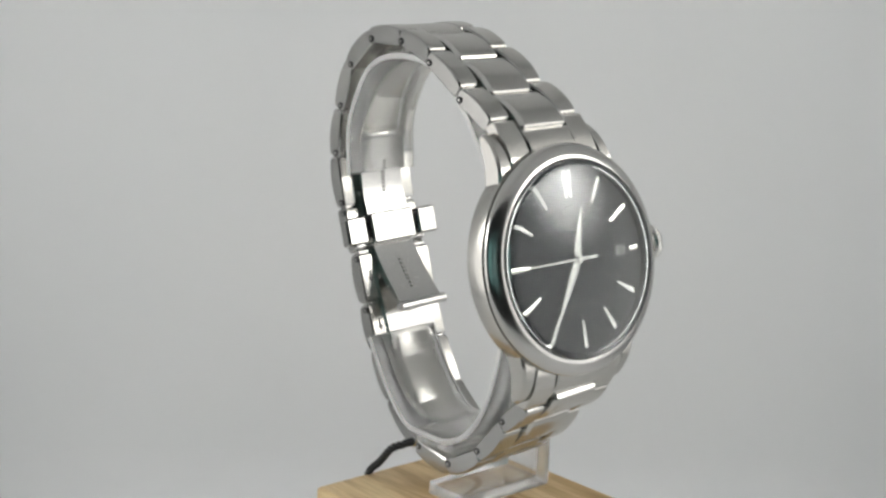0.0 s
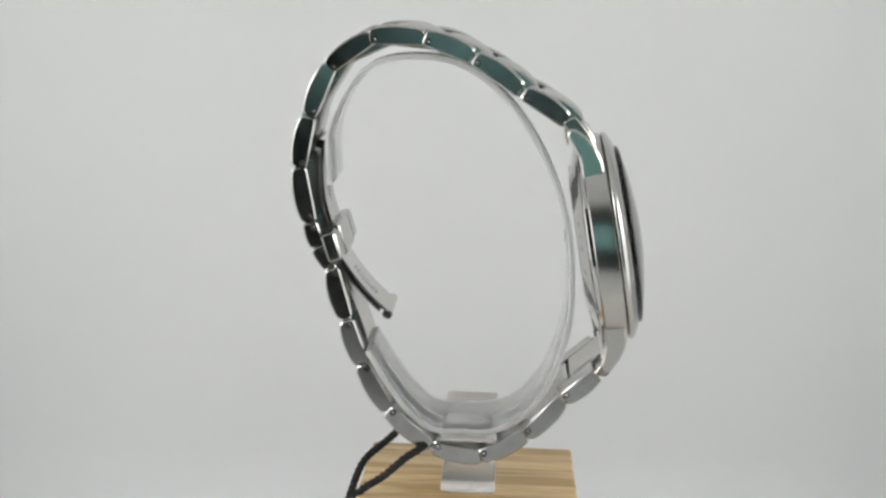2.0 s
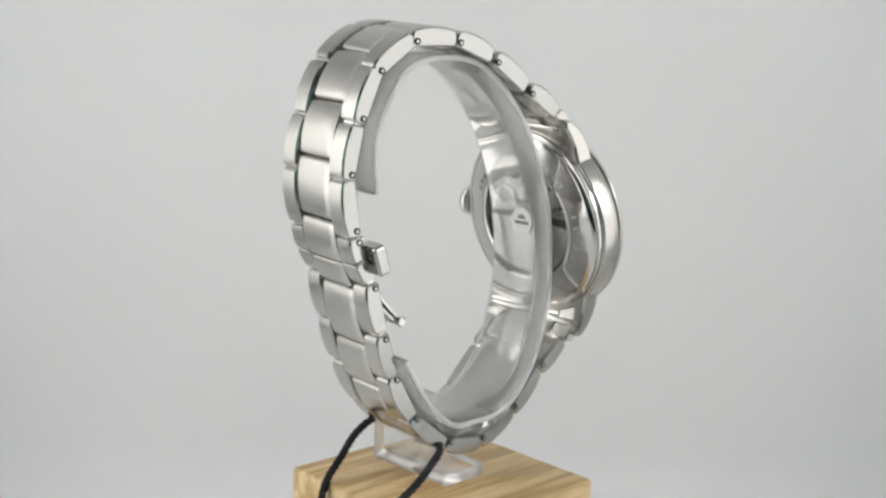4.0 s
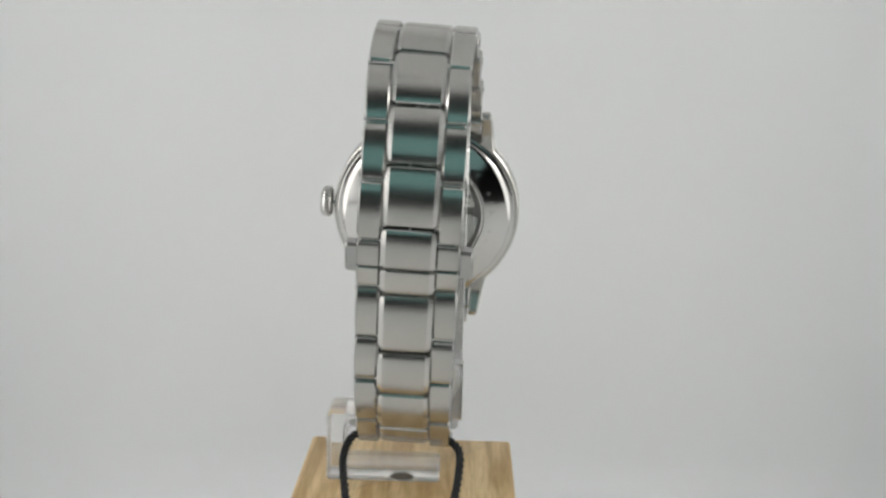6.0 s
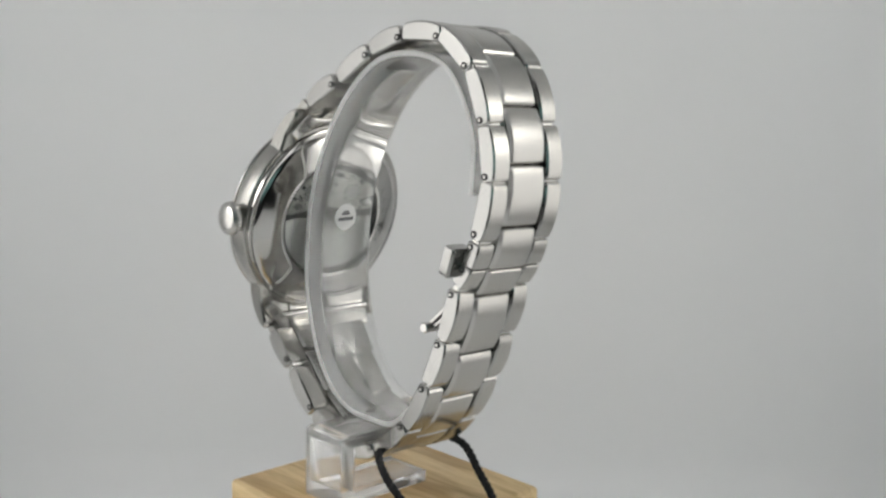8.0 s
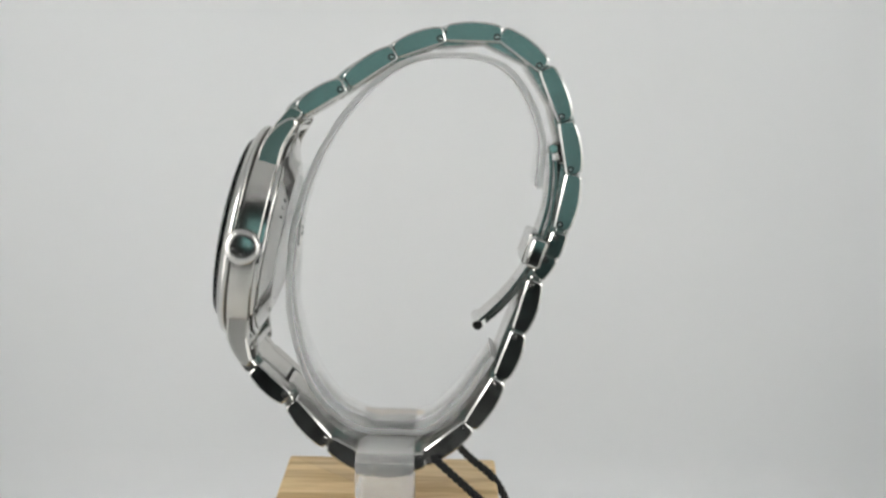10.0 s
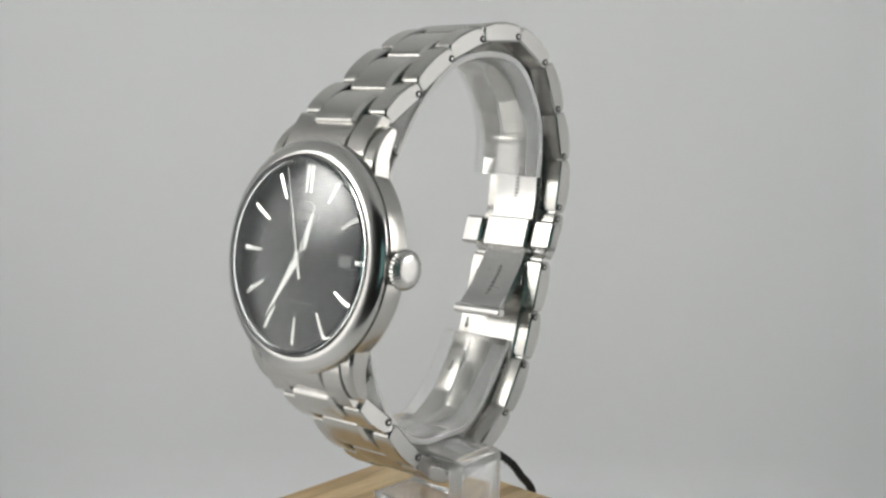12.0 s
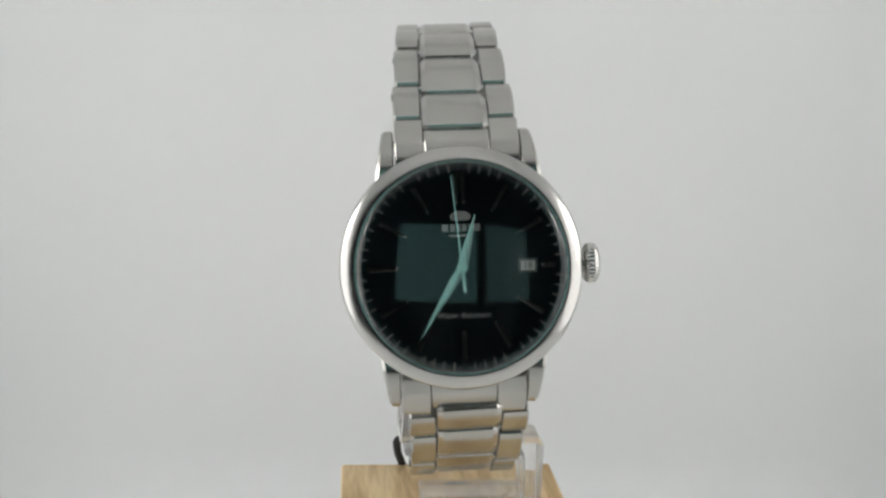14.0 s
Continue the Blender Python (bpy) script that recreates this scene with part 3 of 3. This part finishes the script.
def dial_face(watch, drop):
    m = drop @ CASE
    dial = part("dial", lathe([(0, 0.75 * MM), (9 * MM, 0.72 * MM), (14 * MM, 0.58 * MM), (17.3 * MM, 0.35 * MM), (17.3 * MM, 0.2 * MM), (0, 0.2 * MM)], 96), DIAL, watch, "glossy black dial with silver markers")
    dial.matrix_basis = m
    m = Matrix.Identity(4)
    part("rehaut", lathe([(r * MM, h * MM) for r, h in ((16.75, 0.45), (17.25, 0.3), (17.3, 2.2), (16.9, 2.2))], 96, closed=True), REHAUT, dial, drop=m)

    def wedge(r0, r1, w0, w1, h, base):
        out = [Vector(p) * MM for p in ((-w0, r0), (w0, r0), (w1, r1), (-w1, r1))]
        bm = bmesh.new()
        low = [bm.verts.new((q.x, q.y, base * MM)) for q in out]
        rim = [bm.verts.new((q.x, q.y, (base + h - 0.09) * MM)) for q in out]
        ridge = [bm.verts.new((0, (r0 + 0.15) * MM, (base + h) * MM)), bm.verts.new((0, (r1 - 0.15) * MM, (base + h) * MM))]
        for i in range(4):
            bm.faces.new((low[i], low[(i + 1) % 4], rim[(i + 1) % 4], rim[i]))
        bm.faces.new((rim[0], rim[1], ridge[0]))
        bm.faces.new((rim[1], rim[2], ridge[1], ridge[0]))
        bm.faces.new((rim[2], rim[3], ridge[1]))
        bm.faces.new((rim[3], rim[0], ridge[0], ridge[1]))
        return bm

    for hour in range(12):
        a = Matrix.Rotation(-radians(30 * hour), 4, "Z")
        if hour == 0:
            for s in (-1, 1):
                part("hour_marker", wedge(10.7, 15.6, 0.30, 0.46, 0.5, 0.5), POLISHED, dial, drop=m @ Matrix.Translation((s * 0.55 * MM, 0, 0)), angle=4)
        elif hour == 3:
            part("hour_marker", wedge(13.4, 15.6, 0.34, 0.46, 0.5, 0.5), POLISHED, dial, drop=m @ a, angle=4)
        else:
            part("hour_marker", wedge(10.7, 15.6, 0.24, 0.48, 0.5, 0.5), POLISHED, dial, drop=m @ a, angle=4)
    ticks = []
    for k in range(60):
        if k % 5:
            t = slab([Vector((x, y)) * MM for x, y in ((-0.07, 15.8), (0.07, 15.8), (0.07, 16.6), (-0.07, 16.6))], [0.40 * MM, 0.52 * MM], [0, 0])
            t.transform(Matrix.Rotation(-radians(6 * k), 4, "Z"))
            ticks.append(t)
    part("minute_track", joined(*ticks), PRINT, dial, drop=m)
    # date window
    fr = slab(rounded([Vector(p) * MM for p in ((9.4, -1.15), (12.6, -1.15), (12.6, 1.15), (9.4, 1.15))], 0.15 * MM, 2), [0.6 * MM, 0.95 * MM], [0, 0.1 * MM])
    part("date_frame", fr, REHAUT, dial, "dark date window frame", drop=m)
    pa = slab([Vector(p) * MM for p in ((9.8, -0.8), (12.2, -0.8), (12.2, 0.8), (9.8, 0.8))], [0.7 * MM, 0.97 * MM], [0, 0])
    part("date_disc", pa, WHITE_DISC, dial, "white date disc", drop=m)
    bm = lettering("18", 1.6 * MM, 0.01 * MM)
    part("date_number", bm, INK, dial, drop=m @ Matrix.Translation(Vector((11.0, 0, 0.99)) * MM))
    # raised emblem and bars in place of the maker's name
    bars = [slab([Vector((x + a * w / 2, y + b * h / 2)) * MM for a, b in ((-1, -1), (1, -1), (1, 1), (-1, 1))], [0.6 * MM, 0.85 * MM], [0, 0.03 * MM])
            for x, y, w, h in ((-2.6, 6.6, 1.0, 1.2), (-1.3, 6.6, 0.9, 1.2), (-0.3, 6.6, 0.6, 1.2), (0.6, 6.6, 0.8, 1.2), (1.7, 6.6, 0.9, 1.2), (2.8, 6.6, 0.9, 1.2))]
    part("name_bars", joined(*bars), PRINT, dial, "raised silver bars", drop=m)
    em = slab(rounded([Vector(p) * MM for p in ((-1.5, 7.7), (1.5, 7.7), (1.9, 8.6), (0.9, 9.4), (-0.9, 9.4), (-1.9, 8.6))], 0.4 * MM, 3), [0.6 * MM, 0.9 * MM], [0, 0.15 * MM])
    part("emblem", em, PRINT, dial, "raised silver emblem", drop=m)
    bar = slab([Vector(p) * MM for p in ((-1.9, 5.15), (1.9, 5.15), (1.9, 5.45), (-1.9, 5.45))], [0.6 * MM, 0.78 * MM], [0, 0])
    part("fine_print", bar, PRINT, dial, drop=m)
    part("words", lettering("Water Resistant", 1.35 * MM, 0.02 * MM, 0.35), PRINT, dial, drop=m @ Matrix.Translation(Vector((0, -8.0, 0.76)) * MM))

    def hand(length, wide, tail, h):
        bm = bmesh.new()
        prof = [(0, -tail), (wide * 0.7, 0), (wide, length * 0.16), (wide * 0.55, length * 0.6), (0.08, length)]
        left = [bm.verts.new((-x * MM, y * MM, h * MM)) for x, y in prof]
        right = [bm.verts.new((x * MM, y * MM, h * MM)) for x, y in prof]
        ridge = [bm.verts.new((0, y * MM, (h + 0.07) * MM)) for x, y in prof]
        for i in range(len(prof) - 1):
            bm.faces.new((left[i], ridge[i], ridge[i + 1], left[i + 1]))
            bm.faces.new((ridge[i], right[i], right[i + 1], ridge[i + 1]))
            bm.faces.new((left[i], left[i + 1], right[i + 1], right[i]))
        bmesh.ops.remove_doubles(bm, verts=bm.verts, dist=1e-7)
        return joined(bm, rod_at(0.95, h - 0.05, h + 0.22))

    def rod_at(r, z0, z1):
        return lathe([(0, z0 * MM), (r * MM, z0 * MM), (r * MM, z1 * MM), (0, z1 * MM)], 28)

    part("hour_hand", hand(9.2, 0.85, 1.0, 1.15), POLISHED, dial, "polished leaf hour hand", drop=m @ Matrix.Rotation(-radians(15.5), 4, "Z"))
    part("minute_hand", hand(13.6, 0.8, 1.2, 1.5), POLISHED, dial, "polished leaf minute hand", drop=m @ Matrix.Rotation(-radians(211.7), 4, "Z"))
    pts = [(-0.30, -4.2), (0.30, -4.2), (0.24, -1.0), (0.2, 0), (0.07, 15.4), (-0.07, 15.4), (-0.2, 0), (-0.24, -1.0)]
    sec = joined(slab([Vector(p) * MM for p in pts], [1.85 * MM, 1.97 * MM], [0, 0]), rod_at(0.55, 1.8, 2.1))
    second = new("second_hand", finish(sec, "second_hand", POLISHED))
    second.parent = watch
    tagged(second, "thin polished second hand")
    return second


def case_back(watch, drop):
    m = drop @ CASE @ Matrix.Rotation(math.pi, 4, "X")      # local Z points away from the dial
    prof = [(12.2, 5.2), (12.2, 6.75), (12.6, 6.95), (13.2, 6.85), (15.6, 6.1), (17.4, 5.5), (18.3, 5.2), (18.5, 4.95), (19.1, 4.95), (19.4, 4.8), (19.5, 4.3), (12.2, 4.3)]
    back = part("case_back", lathe([(r * MM, h * MM) for r, h in prof], 96, closed=True), POLISHED, watch, "polished steel case back with a window", drop=m, angle=50)
    g = part("back_window", lathe([(r * MM, h * MM) for r, h in ((0, 6.25), (12.15, 6.25), (12.15, 6.75), (0, 6.75))], 64), CRYSTAL, back, "clear glass window", drop=m)
    g.visible_shadow = False
    part("movement", lathe([(0, 4.2 * MM), (12.1 * MM, 4.2 * MM), (12.1 * MM, 3.75 * MM), (0, 3.75 * MM)], 64), MAINPLATE, back, "grained steel movement plate", drop=m)
    inside = m @ Matrix.Rotation(math.pi, 4, "Z")
    # bridges, wheels, screws and the half-round rotor
    shapes = [rounded([Vector(p) * MM for p in pts], 0.8 * MM, 3) for pts in (
        [(-10.5, 1.0), (-3.0, 2.2), (-1.5, 6.0), (-4.5, 10.0), (-9.0, 6.5)],
        [(0.2, 2.5), (5.5, 1.8), (10.8, 2.0), (8.5, 7.4), (3.0, 10.6), (-0.2, 8.8)],
        [(-6.8, -1.0), (-2.0, -1.6), (-2.5, -4.2), (-7.0, -5.0)])]
    for s in shapes:
        part("bridge", slab(s, [4.22 * MM, 4.75 * MM, 4.85 * MM], [0, 0, 0.1 * MM]), MOVEMENT, back, drop=inside)
    for x, y in ((-9.2, 4.6), (-2.6, 4.2), (-7.4, 6.9), (1.0, 3.6), (9.0, 4.4), (6.2, 8.2), (2.4, 9.4), (-4.4, -2.9)):
        part("screw", lathe([(0, 0), (0.42 * MM, 0), (0.42 * MM, 0.12 * MM), (0, 0.14 * MM)], 16), DARK, back, drop=inside @ Matrix.Translation(Vector((x, y, 4.86)) * MM))
    for x, y, r in ((-5.2, 5.6, 1.9), (4.6, 6.2, 1.5), (7.8, 3.6, 1.0), (-8.2, 2.8, 0.8), (1.2, 7.4, 0.8), (-3.2, 8.2, 0.7)):
        teeth = lathe([(0, 0), (r * MM, 0), (r * MM, 0.2 * MM), (0.72 * r * MM, 0.22 * MM), (0.7 * r * MM, 0.12 * MM), (0.25 * r * MM, 0.12 * MM), (0.22 * r * MM, 0.3 * MM), (0, 0.3 * MM)], 40)
        part("wheel", teeth, SATIN, back, drop=inside @ Matrix.Translation(Vector((x, y, 4.88)) * MM))
    rot = [Vector((11.4 * math.cos(a), 11.4 * math.sin(a))) * MM for a in [math.pi + math.pi * i / 24 for i in range(25)]]
    part("rotor", slab(rot + [Vector((9.6, 0.6)) * MM, Vector((2.0, 0.9)) * MM] + [Vector((-2.0, 0.9)) * MM, Vector((-9.6, 0.6)) * MM], [5.3 * MM, 5.7 * MM], [0, 0.05 * MM]), SATIN, back, "half-round steel rotor", drop=inside)
    part("rotor_hub", lathe([(r * MM, h * MM) for r, h in ((0, 5.7), (2.2, 5.7), (2.2, 5.9), (1.9, 6.05), (0, 6.05))], 32), POLISHED, back, drop=inside)
    # engraving round the polished rim: one word and plain bars
    word = "STEEL"
    for i, ch in enumerate(word):
        a = radians(-22 - 6.5 * i)
        bm = lettering(ch, 1.5 * MM, 0.02 * MM)
        spot = Matrix.Rotation(a, 4, "Z") @ Matrix.Translation(Vector((14.55, 0, 6.46)) * MM) @ Matrix.Rotation(radians(17.5), 4, "Y") @ Matrix.Rotation(-math.pi / 2, 4, "Z")
        part("engraved_letter", bm, DARK, back, drop=m @ spot)
    for k in range(26):
        a = radians(60 + 9.0 * k)
        bm = slab([Vector(p) * MM for p in ((-0.35, -0.6), (0.35, -0.6), (0.35, 0.6), (-0.35, 0.6))], [-0.01 * MM, 0.02 * MM], [0, 0])
        spot = Matrix.Rotation(a, 4, "Z") @ Matrix.Translation(Vector((14.55, 0, 6.46)) * MM) @ Matrix.Rotation(radians(17.5), 4, "Y") @ Matrix.Rotation(-math.pi / 2, 4, "Z")
        if k % 9 not in (4, 8):
            part("engraved_bar", bm, SATIN, back, drop=m @ spot)


def folded_plate(path, xc, half, th):
    """A bent plate along (y, z) plan points."""
    pts = spline(path, 6)
    bm = bmesh.new()
    rings = []
    for i, p in enumerate(pts):
        t = (pts[min(i + 1, len(pts) - 1)] - pts[max(i - 1, 0)]).normalized()
        n = Vector((-t.y, t.x))
        ring = []
        for u, v in ((-half, -th), (half, -th), (half, th * 0.5), (half - 0.3, th), (-half + 0.3, th), (-half, th * 0.5)):
            q = p + n * v
            ring.append(bm.verts.new(plan(xc + u - LEAN * (q.y + 45) * 1.0, q.x, q.y + u * LEAN)))
        rings.append(ring)
    for a, b in zip(rings, rings[1:]):
        for i in range(6):
            bm.faces.new((a[i], a[(i + 1) % 6], b[(i + 1) % 6], b[i]))
    bm.faces.new(rings[0])
    bm.faces.new(rings[-1][::-1])
    return bm


def clasp(watch, drop):
    xc = 4.1
    up = part("clasp", folded_plate([(22.7, -25.4), (22.9, -30.8), (22.3, -36.6), (20.8, -41.9)], xc, 5.4, 0.35), LINK_SIDE, watch, "polished folding clasp, half open", drop=drop)
    part("inner_leaf", folded_plate([(23.8, -26.9), (24.0, -31.7), (23.3, -37.6), (22.2, -41.9)], xc, 5.0, 0.3), LINK_SIDE, up, drop=drop)
    part("open_leaf", folded_plate([(19.5, -47.3), (16.6, -51.7), (13.2, -55.8), (9.7, -59.1)], xc - 0.2, 5.4, 0.35), SATIN, up, "open clasp leaf", drop=drop)
    part("open_leaf_back", folded_plate([(20.2, -48.1), (17.5, -52.3), (14.1, -56.4), (10.9, -59.4)], xc - 0.2, 5.2, 0.3), SATIN, up, drop=drop)
    def across(y, z, r, w, x=xc):
        spot = axes(plan(x - LEAN * (z + 45), y, z), Vector((0, 1, 0)), Vector((0, 0, 1)).cross(XDIR).cross(XDIR) * -1, XDIR)
        return rod(r * K, w * K, 18), spot
    for y, z, r, w in ((23.1, -24.5, 1.0, 12.5), (9.2, -59.8, 1.05, 12.5), (19.9, -47.9, 0.8, 12.0)):
        bm, spot = across(y, z, r, w)
        part("clasp_pin", bm, POLISHED, up, drop=drop @ spot)
    # box with its two push tabs
    t = (Vector((0, 19.5, -47.5)) - Vector((0, 21.4, -41.5))).normalized()
    n = t.cross(XDIR)
    c = plan(xc - LEAN * (-44.2 + 45), 20.0, -44.6)
    m = axes(c, XDIR, t, XDIR.cross(t))
    part("clasp_box", box(11.6 * K, 6.6 * K, 3.4 * K, 0.4 * K), LINK_SIDE, up, drop=drop @ m)
    for s in (-1, 1):
        part("push_tab", box(5.2 * K, 6.0 * K, 3.0 * K, 0.5 * K), LINK_SIDE, up, drop=drop @ m @ Matrix.Translation((s * 9.6 * K, 0, 0)))
    # catch plate inside the lower links
    part("catch_plate", folded_plate([(17.5, -55.1), (14.7, -62.4), (12.3, -70.1)], xc, 6.2, 0.5), SATIN, up, drop=drop)
    bars = []
    for i in range(8):
        b = box(1.05 * K, 0.5 * K, 0.1 * K, 0.03 * K)
        b.transform(Matrix.Translation((0, (i - 3.5) * 0.95 * K, 0)))
        bars.append(b)
    t2 = (plan(0, 12.0, -57.0) - plan(0, 16.8, -51.4)).normalized()
    m2 = axes(plan(xc + 0.3, 14.05, -53.75), XDIR, t2, XDIR.cross(t2))
    part("stamped_bars", joined(*bars), POLISHED, up, drop=drop @ m2)
    bars = []
    for i in range(9):
        b = box(0.9 * K, 0.42 * K, 0.1 * K, 0.03 * K)
        b.transform(Matrix.Translation((0, (i - 4) * 0.8 * K, 0)))
        bars.append(b)
    t3 = (plan(0, 22.3, -36.6) - plan(0, 22.9, -30.8)).normalized()
    m3 = axes(plan(xc + 0.3 - LEAN * 11, 22.22, -33.7), XDIR, t3, XDIR.cross(t3))
    part("stamped_bars", joined(*bars), MARK, up, drop=drop @ m3)


def wristwatch():
    z0 = TOP - 91.5 * K
    w = thing("wristwatch", z0, "steel wristwatch with black dial and link bracelet, on the clear stand", "watch")
    drop = Matrix.Translation((0, 0, -z0))
    watch_case(w, drop)
    second = dial_face(w, drop)
    case_back(w, drop)
    clasp(w, drop)
    bracelet(w, drop)
    return w, second, drop


# ---- black cord tied to the bracelet ----
def tied_cord():
    z0 = TOP - 101 * K
    ob = thing("cord", z0, "thin twisted black cord looped through the bracelet", "cord")
    drop = Matrix.Translation((0, 0, -z0))
    path = spline([(8, 24, -138), (10, 22, -119), (14.0, 18.5, -106), (15.8, 15.6, -98.6), (17.0, 10.2, -93.6), (17.6, 6, -89.6), (16.2, 2.2, -86.6),
                   (13, 0.8, -86.2), (5, 0.2, -86.2), (-2, 0.0, -86.8), (-5.4, 1.8, -87.8), (-6.6, 4.6, -89.4), (-6.2, 9, -93.6), (-5.0, 14.6, -98.2), (-3.2, 17.8, -105),
                   (0, 20.5, -119), (4, 22.5, -138)], 24)
    pts = [plan(*p) for p in path]
    r, lay = 0.50 * K, 0.40 * K
    for strand in range(3):
        bm = bmesh.new()
        rings = []
        run = 0.0
        side = Vector((1, 0, 0))
        for i, p in enumerate(pts):
            t = (pts[min(i + 1, len(pts) - 1)] - pts[max(i - 1, 0)]).normalized()
            side = (side - t * side.dot(t)).normalized()
            up = t.cross(side)
            if i:
                run += (p - pts[i - 1]).length
            a = run / (4.2 * K) * 2 * math.pi + strand * 2 * math.pi / 3
            c = p + (side * math.cos(a) + up * math.sin(a)) * lay
            rings.append([bm.verts.new(c + (side * math.cos(b) + up * math.sin(b)) * r) for b in [2 * math.pi * k / 8 for k in range(8)]])
        for a, b in zip(rings, rings[1:]):
            for k in range(8):
                bm.faces.new((a[k], a[(k + 1) % 8], b[(k + 1) % 8], b[k]))
        part("strand", bm, CORD, ob, drop=drop)
    return ob


TURNTABLE, BLOCK, STAND = turntable(), oak_block(), clear_stand()
(WATCH, SECOND, WATCH_DROP), CORD_LOOP = wristwatch(), tied_cord()


# the table does not turn quite evenly: degrees ahead of the even rate, every half second
AHEAD = [0.1, 0.6, 1.15, 1.0, 0.62, 0.06, -0.36, -0.37, -0.3, -0.18, -0.05, 0.1, 0.19, -0.06, -0.2,
         -0.44, -0.71, -0.85, -1.0, -1.15, -1.28, -1.38, -1.42, -0.95, 0.25, 0.4, 0.75, 0.83, 0.55]


def motions():
    times = [0.5 * i for i in range(29)]
    for ob in (TURNTABLE, BLOCK, STAND, WATCH, CORD_LOOP):
        z = ob.location.z
        walk(ob, [(t, pose(0, 0, z, 0, 0, RATE * (t - 14.0) + 3.5 + a)) for t, a in zip(times, AHEAD)])
    walk(SECOND, [(t, WATCH_DROP @ CASE @ Matrix.Rotation(-radians(6.0 * (t + 45.1)), 4, "Z")) for t in times])


motions()
